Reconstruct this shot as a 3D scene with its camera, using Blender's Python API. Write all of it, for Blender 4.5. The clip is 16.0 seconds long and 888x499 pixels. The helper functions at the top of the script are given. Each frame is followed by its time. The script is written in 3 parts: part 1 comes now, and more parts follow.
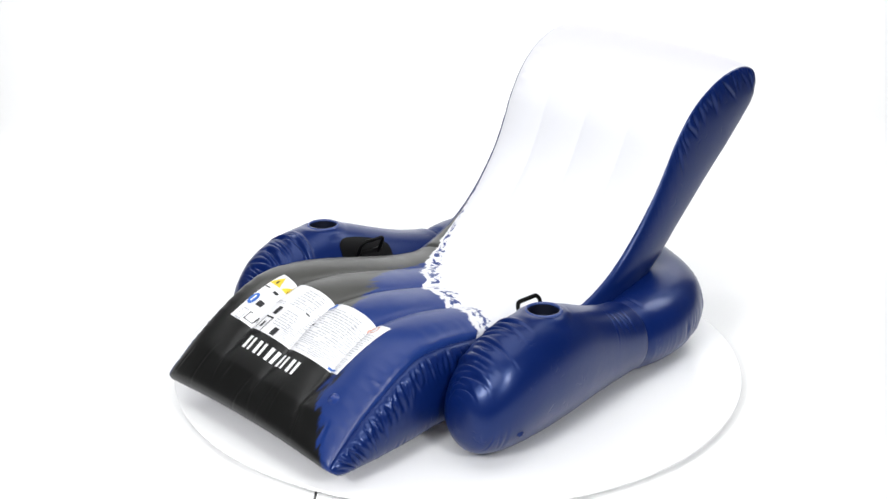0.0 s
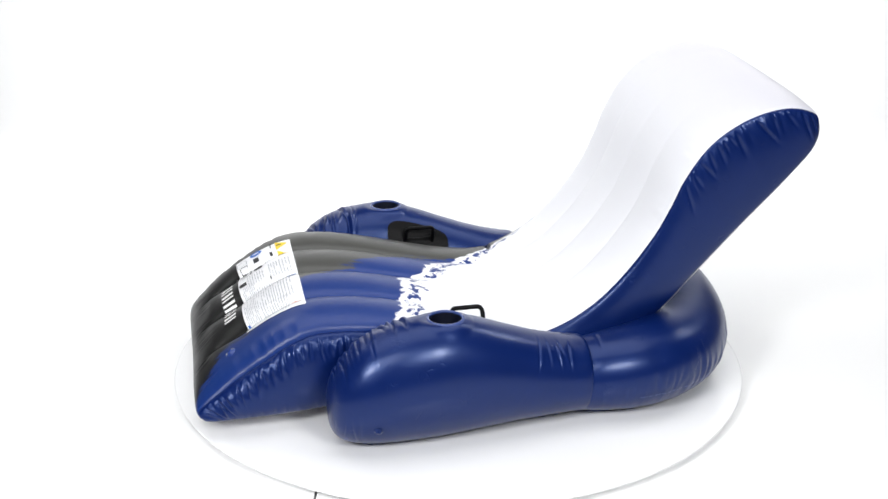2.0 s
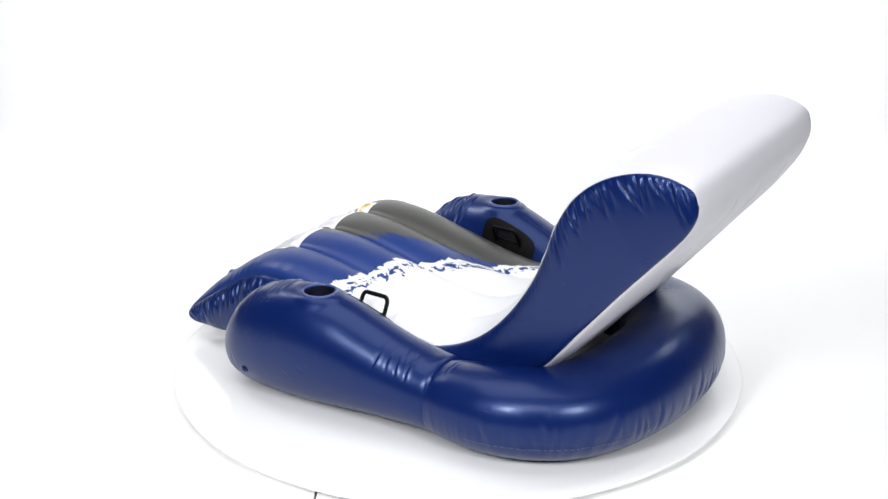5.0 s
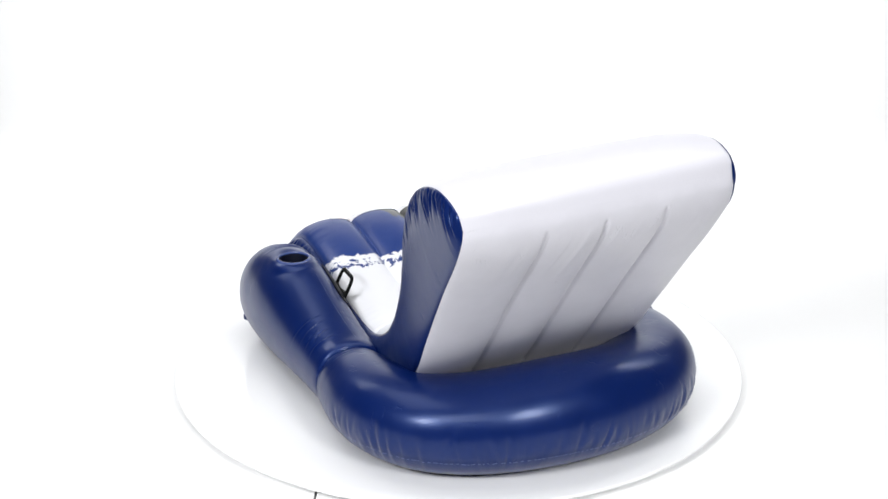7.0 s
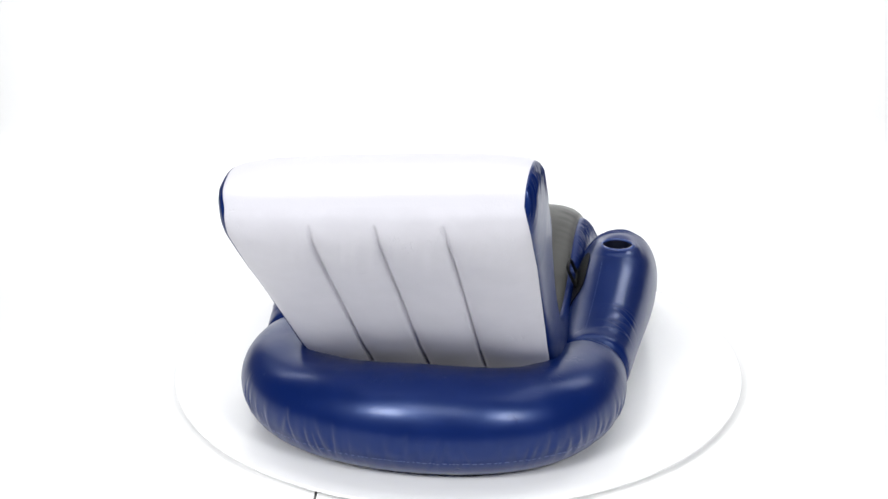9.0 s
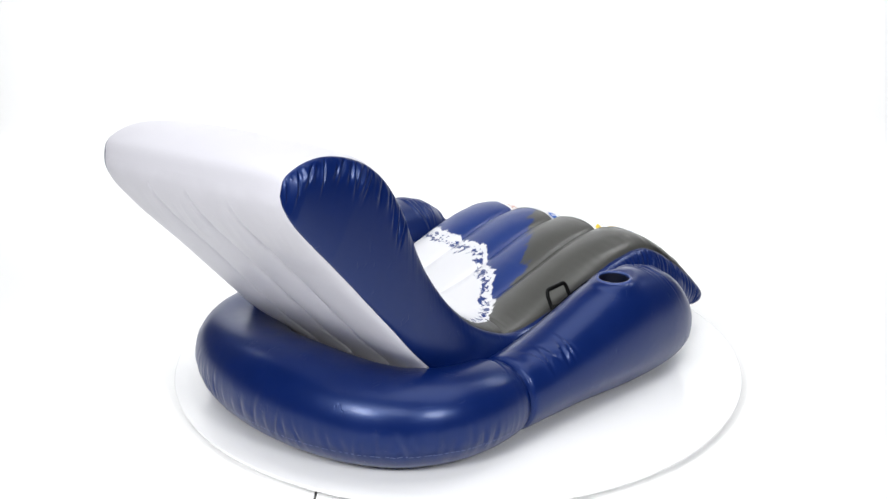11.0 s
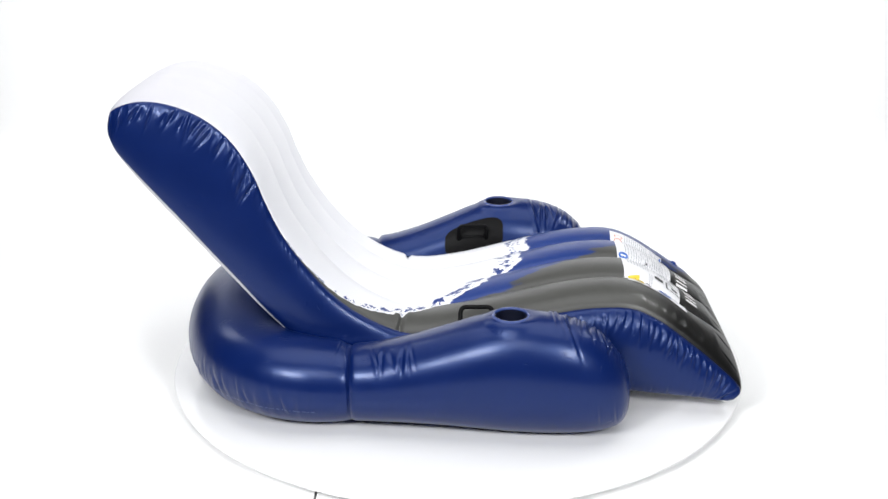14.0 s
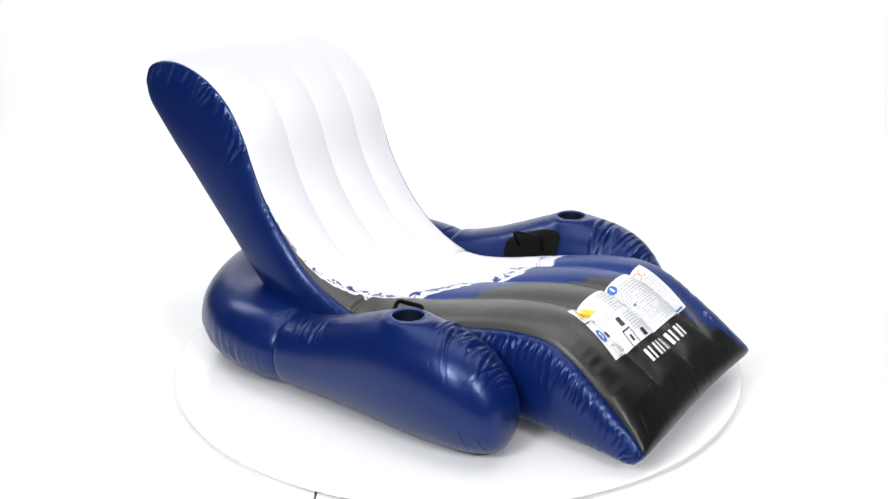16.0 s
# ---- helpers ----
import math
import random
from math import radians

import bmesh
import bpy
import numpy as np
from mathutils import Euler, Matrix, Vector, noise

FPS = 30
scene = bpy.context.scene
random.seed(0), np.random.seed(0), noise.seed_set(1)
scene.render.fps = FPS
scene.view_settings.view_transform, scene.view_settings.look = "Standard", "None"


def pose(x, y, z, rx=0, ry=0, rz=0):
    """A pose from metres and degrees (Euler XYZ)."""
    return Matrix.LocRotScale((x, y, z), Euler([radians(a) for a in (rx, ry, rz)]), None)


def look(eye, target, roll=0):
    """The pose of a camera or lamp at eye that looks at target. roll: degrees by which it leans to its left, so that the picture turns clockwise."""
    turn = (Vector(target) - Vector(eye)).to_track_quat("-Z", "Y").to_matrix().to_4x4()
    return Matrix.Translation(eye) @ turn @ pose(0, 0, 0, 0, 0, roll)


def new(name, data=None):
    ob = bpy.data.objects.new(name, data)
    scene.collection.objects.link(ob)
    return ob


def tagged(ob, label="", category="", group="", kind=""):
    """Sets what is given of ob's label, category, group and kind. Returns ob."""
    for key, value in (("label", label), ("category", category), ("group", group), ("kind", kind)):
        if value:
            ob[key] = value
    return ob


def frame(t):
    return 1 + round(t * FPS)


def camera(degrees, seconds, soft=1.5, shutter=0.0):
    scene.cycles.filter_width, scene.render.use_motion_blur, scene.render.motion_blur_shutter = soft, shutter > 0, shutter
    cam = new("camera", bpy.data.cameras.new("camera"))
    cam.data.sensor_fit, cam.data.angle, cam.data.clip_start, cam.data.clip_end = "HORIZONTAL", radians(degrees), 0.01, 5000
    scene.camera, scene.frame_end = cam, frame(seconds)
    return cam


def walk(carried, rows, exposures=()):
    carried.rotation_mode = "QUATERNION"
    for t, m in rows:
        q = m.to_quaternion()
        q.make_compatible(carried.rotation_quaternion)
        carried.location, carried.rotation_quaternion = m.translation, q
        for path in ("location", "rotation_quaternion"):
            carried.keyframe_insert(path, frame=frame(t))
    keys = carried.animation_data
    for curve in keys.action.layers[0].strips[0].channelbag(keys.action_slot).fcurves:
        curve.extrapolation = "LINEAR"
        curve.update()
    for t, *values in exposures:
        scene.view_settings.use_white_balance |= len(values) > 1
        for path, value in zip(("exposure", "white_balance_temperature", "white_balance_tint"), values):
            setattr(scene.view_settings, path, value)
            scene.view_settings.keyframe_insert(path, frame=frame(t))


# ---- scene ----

# ---------------------------------------------------------------- camera
EYE = (0.0, -3.7, 1.78)
PITCH, YAW, ROLL = 20.941, 0.668, -0.174
cam = camera(38.82, 16.0)
_p, _y = radians(PITCH), radians(YAW)
AIM = (EYE[0] - math.sin(_y) * math.cos(_p), EYE[1] + math.cos(_y) * math.cos(_p), EYE[2] - math.sin(_p))
walk(cam, [(0.0, look(EYE, AIM, ROLL)), (16.0, look(EYE, AIM, ROLL))])

# ---------------------------------------------------------------- light
world = bpy.data.worlds.new("studio_air")
world.use_nodes = True
world.node_tree.nodes["Background"].inputs[0].default_value = (1, 1, 1, 1)
world.node_tree.nodes["Background"].inputs[1].default_value = 0.02
scene.world = world
scene.view_settings.exposure = -0.10


def softbox(name, eye, target, w, h, watts):
    """A rectangular studio light."""
    lamp = bpy.data.lights.new(name, "AREA")
    lamp.shape, lamp.size, lamp.size_y, lamp.energy = "RECTANGLE", w, h, watts
    lamp.color = (0.98, 0.99, 1.0)
    ob = new(name, lamp)
    ob.matrix_world = look(eye, target)
    return tagged(ob, "large white studio softbox lamp", "lamp")


softbox("overhead_softbox", (0.0, -0.3, 3.7), (0.0, 0.0, 0.0), 4.4, 2.8, 93)
softbox("front_softbox", (-0.6, -3.9, 3.6), (0.0, 0.0, 0.1), 2.4, 1.4, 66)
softbox("key_softbox", (-1.9, -3.6, 2.6), (0.0, 0.0, 0.3), 0.8, 0.8, 108)
softbox("key_softbox", (1.8, -3.7, 2.6), (0.0, 0.0, 0.3), 0.8, 0.8, 94)
softbox("backdrop_softbox", (-3.0, 1.6, 3.3), (-2.8, 4.0, 1.2), 1.8, 0.9, 165)
softbox("backdrop_softbox", (3.0, 1.4, 3.3), (2.8, 3.9, 1.0), 1.8, 0.9, 165)


# ---------------------------------------------------------------- materials
def nodes_of(name):
    m = bpy.data.materials.new(name)
    m.use_nodes = True
    nt = m.node_tree
    return m, nt, nt.nodes["Principled BSDF"]


def math_node(nt, op, a, b=None, c=None):
    n = nt.nodes.new("ShaderNodeMath")
    n.operation = op
    for k, v in enumerate((a, b, c)):
        if v is None:
            continue
        if isinstance(v, (int, float)):
            n.inputs[k].default_value = v
        else:
            nt.links.new(v, n.inputs[k])
    return n.outputs[0]


def noise_node(nt, vec, scale, detail=3.0, rough=0.5):
    n = nt.nodes.new("ShaderNodeTexNoise")
    n.inputs["Scale"].default_value, n.inputs["Detail"].default_value = scale, detail
    n.inputs["Roughness"].default_value = rough
    nt.links.new(vec, n.inputs["Vector"])
    return n.outputs["Fac"]


def mix_colour(nt, fac, a, b):
    n = nt.nodes.new("ShaderNodeMix")
    n.data_type = "RGBA"
    for key, v in ((0, fac), (6, a), (7, b)):
        if isinstance(v, (int, float, tuple)):
            n.inputs[key].default_value = v
        else:
            nt.links.new(v, n.inputs[key])
    return n.outputs[2]


def ramp(nt, fac, lo, hi):
    n = nt.nodes.new("ShaderNodeMapRange")
    n.inputs[1].default_value, n.inputs[2].default_value = lo, hi
    n.interpolation_type = "SMOOTHSTEP"
    nt.links.new(fac, n.inputs[0])
    return n.outputs[0]


def coords(nt, scale=(1, 1, 1), which="Object"):
    t = nt.nodes.new("ShaderNodeTexCoord")
    m = nt.nodes.new("ShaderNodeMapping")
    m.inputs["Scale"].default_value = scale
    nt.links.new(t.outputs[which], m.inputs[0])
    return m.outputs[0]


def relief(nt, bsdf, parts):
    """Sums noises of (height in metres, socket) into one bump."""
    total = None
    for amp, sock in parts:
        h = math_node(nt, "MULTIPLY", sock, amp)
        total = h if total is None else math_node(nt, "ADD", total, h)
    b = nt.nodes.new("ShaderNodeBump")
    b.inputs["Strength"].default_value, b.inputs["Distance"].default_value = 1.0, 1.0
    nt.links.new(total, b.inputs["Height"])
    nt.links.new(b.outputs[0], bsdf.inputs["Normal"])


def vinyl(name, colour, rough, grain=0.0002, wave=0.0025, spread=0.12, shine=0.38, nicks=0.0006):
    m, nt, bsdf = nodes_of(name)
    v = coords(nt)
    big, mid, fine = noise_node(nt, v, 3.5, 2), noise_node(nt, v, 14, 3), noise_node(nt, v, 220, 2)
    dark = tuple(c * (1 - spread) for c in colour) + (1,)
    light = tuple(min(1, c * (1 + spread)) for c in colour) + (1,)
    nt.links.new(mix_colour(nt, ramp(nt, mid, 0.3, 0.7), dark, light), bsdf.inputs["Base Color"])
    nt.links.new(math_node(nt, "ADD", math_node(nt, "MULTIPLY", mid, 0.12), rough - 0.06), bsdf.inputs["Roughness"])
    bsdf.inputs["Specular IOR Level"].default_value = shine
    fold = nt.nodes.new("ShaderNodeAttribute")
    fold.attribute_name = "fold"
    crumple = noise_node(nt, coords(nt, (1.0, 1.0, 1.0)), 15, 1, 0.4)
    ridge = math_node(nt, "ABSOLUTE", math_node(nt, "SUBTRACT", crumple, 0.5))
    crumple = math_node(nt, "MULTIPLY", ridge, math_node(nt, "ADD", fold.outputs["Fac"], 0.14))
    # short nicks scattered in patches
    thin = math_node(nt, "ABSOLUTE", math_node(nt, "SUBTRACT", noise_node(nt, coords(nt, (1.0, 1.25, 0.8)), 26, 2, 0.45), 0.5))
    line = math_node(nt, "SUBTRACT", 1.0, ramp(nt, thin, 0.0, 0.035))
    nick = math_node(nt, "MULTIPLY", line, ramp(nt, noise_node(nt, v, 17, 1), 0.60, 0.70))
    relief(nt, bsdf, [(wave, big), (wave * 0.12, mid), (grain, fine), (-0.004, crumple), (-nicks, nick)])
    return m


def plain(name, colour, rough, metal=0.0, grain=0.0002, scale=60, gloss=0.5, spread=0.07):
    m, nt, bsdf = nodes_of(name)
    v = coords(nt)
    n = noise_node(nt, v, scale, 4)
    dark = tuple(c * (1 - spread) for c in colour) + (1,)
    light = tuple(min(1, c * (1 + 0.7 * spread)) for c in colour) + (1,)
    nt.links.new(mix_colour(nt, n, dark, light), bsdf.inputs["Base Color"])
    bsdf.inputs["Roughness"].default_value, bsdf.inputs["Metallic"].default_value = rough, metal
    bsdf.inputs["Specular IOR Level"].default_value = gloss
    relief(nt, bsdf, [(grain, n)])
    return m


NAVY = vinyl("navy_vinyl", (0.0015, 0.0102, 0.081), 0.33, wave=0.0012, spread=0.03, shine=0.55, nicks=0.0005)
NAVY.node_tree.nodes["Principled BSDF"].inputs["Specular Tint"].default_value = (0.36, 0.52, 1.0, 1)
NAVY.node_tree.nodes["Principled BSDF"].inputs["Coat Weight"].default_value = 0.17
NAVY.node_tree.nodes["Principled BSDF"].inputs["Coat Roughness"].default_value = 0.19
BACKING = vinyl("pale_grey_vinyl", (0.61, 0.602, 0.65), 0.36, wave=0.002, spread=0.02)
CUP = vinyl("dark_blue_liner", (0.0012, 0.0025, 0.012), 0.5)
BLACK = plain("black_plastic", (0.003, 0.003, 0.0034), 0.45, gloss=0.1)
CLEAR = plain("clear_valve_plastic", (0.02, 0.045, 0.20), 0.12)
PAPER = vinyl("white_label_film", (0.80, 0.80, 0.82), 0.4, wave=0.001, spread=0.02)
INK = plain("black_ink", (0.015, 0.015, 0.018), 0.5)
GREY_INK = plain("grey_ink", (0.42, 0.43, 0.46), 0.5)
YELLOW_INK = plain("yellow_ink", (0.75, 0.55, 0.03), 0.5)
BLUE_INK = plain("blue_ink", (0.03, 0.13, 0.48), 0.5)
RED_INK = plain("faded_red_ink", (0.62, 0.30, 0.22), 0.5)
WHITE_INK = plain("white_ink", (0.82, 0.82, 0.82), 0.45)
# navy lightened: the thin ring highlight on the rim is put into the colour
CUP_RIM = plain("highlit_navy_rim", (0.035, 0.06, 0.20), 0.25)
SEAM = plain("seam_edge", (0.05, 0.08, 0.22), 0.3)
DARK = plain("dark_studio_paint", (0.035, 0.035, 0.035), 0.7, scale=3)
STUDIO = plain("white_studio_paint", (0.88, 0.88, 0.88), 0.6, scale=3, spread=0.008)
DISC = plain("white_gloss_laminate", (0.88, 0.88, 0.885), 0.09, scale=5, grain=0.0, spread=0.01)
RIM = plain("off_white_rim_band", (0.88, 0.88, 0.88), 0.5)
JOINT = plain("dark_joint", (0.10, 0.10, 0.10), 0.6)


# ---------------------------------------------------------------- building helpers
def mesh_from(name, verts, faces, uvs=None, smooth=True):
    me = bpy.data.meshes.new(name)
    me.from_pydata([tuple(float(a) for a in v) for v in verts], [], faces)
    if uvs is not None:
        layer = me.uv_layers.new(name="UVMap")
        idx = np.zeros(len(me.loops), dtype=np.int32)
        me.loops.foreach_get("vertex_index", idx)
        layer.data.foreach_set("uv", np.asarray(uvs, dtype=np.float32)[idx].ravel())
    if smooth:
        me.shade_smooth()
    me.update()
    return me


def add_fold(me, values):
    """Stores how strongly the sheet is gathered at each vertex."""
    layer = me.attributes.new("fold", "FLOAT", "POINT")
    layer.data.foreach_set("value", np.asarray(values, dtype=np.float32))
    return me


def grid_faces(n, m, wrap=False, flip=False, start=0):
    out = []
    for i in range(n - 1):
        for j in range(m if wrap else m - 1):
            k = (j + 1) % m
            f = (start + i * m + j, start + i * m + k, start + (i + 1) * m + k, start + (i + 1) * m + j)
            out.append(f[::-1] if flip else f)
    return out


def part(name, data, material, parent, label=""):
    """Links a mesh or bmesh as one part under a thing or part."""
    if isinstance(data, bmesh.types.BMesh):
        me = bpy.data.meshes.new(name)
        data.to_mesh(me)
        data.free()
        me.shade_smooth()
        data = me
    ob = new(name, data)
    data.materials.append(material)
    ob.parent = parent
    if label:
        tagged(ob, label)
    return ob


def catmull(points, q):
    """Smooth curve through the rows of points, at index positions q."""
    p = np.asarray(points, dtype=float)
    q = np.clip(np.asarray(q, dtype=float), 0, len(p) - 1)
    i = np.minimum(q.astype(int), len(p) - 2)
    t = (q - i)[:, None]
    ext = np.vstack([2 * p[0] - p[1], p, 2 * p[-1] - p[-2]])
    a, b, c, d = ext[i], ext[i + 1], ext[i + 2], ext[i + 3]
    return 0.5 * (2 * b + (c - a) * t + (2 * a - 5 * b + 4 * c - d) * t ** 2 + (3 * b - a - 3 * c + d) * t ** 3)


def ripple(u, seed, wave=0.03):
    """A ragged 1D fold pattern, about -1 to 1."""
    rng = np.random.RandomState(seed)
    out = np.zeros_like(u)
    for k in range(7):
        f = 2 * math.pi / (wave * rng.uniform(0.6, 1.9))
        out += np.sin(u * f + rng.uniform(0, 6.28) + 1.5 * np.sin(u * f * 0.23 + k)) / 3.2
    f = 2 * math.pi / (wave * 2.3)
    return 0.6 * out + 0.75 * (1 - 2 * np.abs(np.sin(u * f + 2.2 * np.sin(u * f * 0.31) + seed)) ** 0.6)


def creases(u, v, seed, lo, hi, gap, length, depth):
    """Gathered folds that cross a seam: u along it, v away from it, all in metres."""
    rng = random.Random(seed)
    out, pos = np.zeros_like(u), lo
    while pos < hi:
        w, reach, mid = rng.uniform(.0030, .0062), length * rng.uniform(.45, 1.25), length * rng.uniform(-.35, .45)
        du = u - pos - rng.uniform(-.28, .28) * v - rng.uniform(-1.8, 1.8) * v * v
        env = np.exp(-((v - mid) / reach) ** 2) * depth * rng.uniform(.35, 1.0)
        out += env * (0.6 * np.exp(-((du - 2.2 * w) / (1.7 * w)) ** 2) - np.exp(-(du / w) ** 2))
        pos += gap * rng.uniform(.45, 1.6)
    return out


# ---------------------------------------------------------------- the studio
def studio():
    """Floor, cove and walls in white."""
    half, back, front, top, cove = 3.2, 4.2, -1.7, 4.0, 1.2
    floor_z = -0.034
    prof = [(front, floor_z)]
    for k in range(13):
        a = radians(90 * k / 12)
        prof.append((back - cove + cove * math.sin(a), floor_z + cove - cove * math.cos(a)))
    prof.append((back, top))
    rows = [(x, y, z) for x in (-half, half) for y, z in prof]
    n = len(prof)
    floor = new("backdrop_sweep", mesh_from("backdrop_sweep", rows, [(k, n + k, n + k + 1, k + 1) for k in range(n - 1)]))
    floor.data.materials.append(STUDIO)
    sol = floor.modifiers.new("thickness", "SOLIDIFY")
    sol.thickness, sol.offset = 0.05, -1
    tagged(floor, "seamless white studio sweep curving up into the backdrop", "backdrop", kind="structure")
    return floor_z, 4.5, back, -5.5, top


FLOOR_Z, HALF, BACK, FRONT, TOP = studio()


def box_bm(x0, y0, z0, x1, y1, z1, bevel=0.0):
    bm = bmesh.new()
    bmesh.ops.create_cube(bm, size=1)
    bmesh.ops.transform(bm, matrix=Matrix.Translation(((x0 + x1) / 2, (y0 + y1) / 2, (z0 + z1) / 2)) @ Matrix.Diagonal((x1 - x0, y1 - y0, z1 - z0, 1)), verts=bm.verts)
    if bevel:
        bmesh.ops.bevel(bm, geom=bm.edges[:], offset=bevel, segments=2, affect="EDGES")
    return bm


def wall(name, x0, y0, z0, x1, y1, z1):
    bm = box_bm(x0, y0, z0, x1, y1, z1)
    me = bpy.data.meshes.new(name)
    bm.to_mesh(me)
    bm.free()
    ob = new(name, me)
    me.materials.append(DARK)
    return tagged(ob, "plain dark grey studio " + name.split("_")[0], name.split("_")[0], kind="structure")


wall("wall_west", -HALF - 0.1, FRONT, FLOOR_Z - 0.05, -HALF - 0.003, BACK, TOP)
wall("wall_east", HALF + 0.003, FRONT, FLOOR_Z - 0.05, HALF + 0.1, BACK, TOP)
wall("wall_south", -HALF, FRONT - 0.1, FLOOR_Z - 0.05, HALF, FRONT - 0.003, TOP)
wall("floor", -HALF, FRONT, FLOOR_Z - 0.15, HALF, BACK + 0.1, FLOOR_Z - 0.055)
wall("wall_north", -HALF, BACK + 0.06, FLOOR_Z - 0.05, HALF, BACK + 0.16, TOP)
wall("ceiling", -HALF, FRONT, TOP + 0.003, HALF, BACK, TOP + 0.1)


def turntable():
    """Round display plate that turns under the lounger."""
    base = new("turntable")
    tagged(base, "round glossy white display turntable, slowly turning", "turntable")
    radius, seg = 0.902, 160

    def lathe(name, prof, material, label=""):
        verts = [(r * math.cos(2 * math.pi * k / seg), r * math.sin(2 * math.pi * k / seg), z) for r, z in prof for k in range(seg)]
        return part(name, mesh_from(name, verts, grid_faces(len(prof), seg, wrap=True)), material, base, label)

    lathe("plate", [(0.0005, -0.003), (0.0005, 0.0), (0.3, 0.0), (0.6, 0.0), (0.85, 0.0), (radius - 0.004, 0.0), (radius - 0.001, -0.0012), (radius, -0.004)], DISC)
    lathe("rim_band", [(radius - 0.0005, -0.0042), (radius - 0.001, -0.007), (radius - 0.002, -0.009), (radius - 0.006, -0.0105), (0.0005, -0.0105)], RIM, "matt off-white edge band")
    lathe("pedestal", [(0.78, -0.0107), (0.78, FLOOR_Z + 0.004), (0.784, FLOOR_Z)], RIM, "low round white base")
    return base


TABLE = turntable()

# ---------------------------------------------------------------- the lounger
LOUNGER = new("pool_lounger")
tagged(LOUNGER, "inflatable navy, white and black vinyl pool recliner standing on the turntable", "pool float")

# side profile of the long cushion: upper seam, lower seam (x to the foot, z up)
UPPER = [(.806, .054), (.827, .086), (.752, .152), (.655, .22), (.575, .270), (.50, .298), (.40, .298), (.30, .283), (.15, .25), (0, .222), (-.13, .215),
         (-.23, .245), (-.33, .305), (-.42, .395), (-.50, .51), (-.545, .605), (-.58, .695), (-.635, .785), (-.71, .850), (-.80, .888), (-.885, .897), (-.957, .874), (-.976, .832)]
LOWER = [(.806, .054), (.768, .048), (.71, .047), (.62, .049), (.54, .052), (.47, .056), (.38, .056), (.28, .052), (.15, .04), (0, .028), (-.13, .02),
         (-.27, .025), (-.38, .09), (-.478, .206), (-.563, .297), (-.633, .382), (-.704, .466), (-.780, .556), (-.852, .638), (-.914, .709), (-.954, .760), (-.974, .803), (-.976, .832)]
LAST = len(UPPER) - 1
_q = np.linspace(0, LAST, 2201)
_u = catmull(UPPER, _q)
_len = np.concatenate([[0], np.cumsum(np.hypot(*np.diff(_u, axis=0).T))])
LENGTH = _len[-1]


def station(s):
    """Index position on the profile at s metres from the foot along the upper seam."""
    return np.interp(s, _len, _q)


def s_at_x(x):
    """Metres from the foot for a place x on the front half of the cushion."""
    front = _q <= 20
    return float(np.interp(-x, -_u[front, 0], _len[front]))


def half_width(q):
    return np.interp(q, [0, 3, 6, 10, 13, 18, 20, 22], [.372, .364, .352, .338, .340, .362, .363, .354])


def frame_of(curve, q):
    e = 0.02
    a, b = catmull(curve, q - e), catmull(curve, q + e)
    t = b - a
    t /= np.maximum(np.linalg.norm(t, axis=1), 1e-9)[:, None]
    return catmull(curve, q), np.stack([t[:, 1], -t[:, 0]], 1)


def settle(p):
    """The small lean of the whole cushion towards one arm."""
    x, y, z = p[:, 0].copy(), p[:, 1].copy(), p[:, 2].copy()
    w = np.clip(z / 0.25, 0, 1)
    z2 = z - 0.045 * w * y - 0.02 * np.clip((z - 0.5) / 0.35, 0, 1) * y
    y2 = y + 0.050 * np.clip((z - 0.2) / 0.7, 0, 1.2)
    return np.stack([x, y2, z2], 1)


def lobes(v, welds=(0.0, 0.25, 0.5, 0.75, 1.0)):
    """Round chambers between the lengthwise welds."""
    f = np.interp(np.clip((v + 1) / 2, 0, 0.99999), welds, np.arange(len(welds)))
    w = (f % 1) * 2 - 1
    return np.power(1 - np.abs(w) ** 2.0, 0.5)


def weld_dip(v, welds, width=0.0045):
    """Narrow groove along each inner weld."""
    f = (v + 1) / 2 * 0.73
    return sum(np.exp(-((f - 0.73 * w) / width) ** 2) for w in welds[1:-1])


BACK_WELDS = (0.0, 0.268, 0.505, 0.738, 1.0)


def foot_pull(p, q, v):
    """The corners of the foot stick out and the seam between them is drawn in."""
    w = np.exp(-(q / 1.15) ** 2)
    a = np.abs(v)
    p = p.copy()
    p[:, 0] += w * (0.011 * a ** 7 - 0.024 * (1 - a ** 2))
    p[:, 2] += w * (0.019 * (1 - a ** 3) - 0.002 * a ** 9)
    p[:, 1] += w * 0.010 * np.sign(v) * a ** 6
    # one corner sags outwards more than the other
    sag = np.exp(-(q / 2.6) ** 2) * np.clip(-v, 0, 1) ** 2
    p += sag[:, None] * np.array([-0.010, -0.020, -0.010])
    p[:, 2] += np.exp(-(q / 2.6) ** 2) * 0.006 * np.clip(v, 0, 1)
    return p


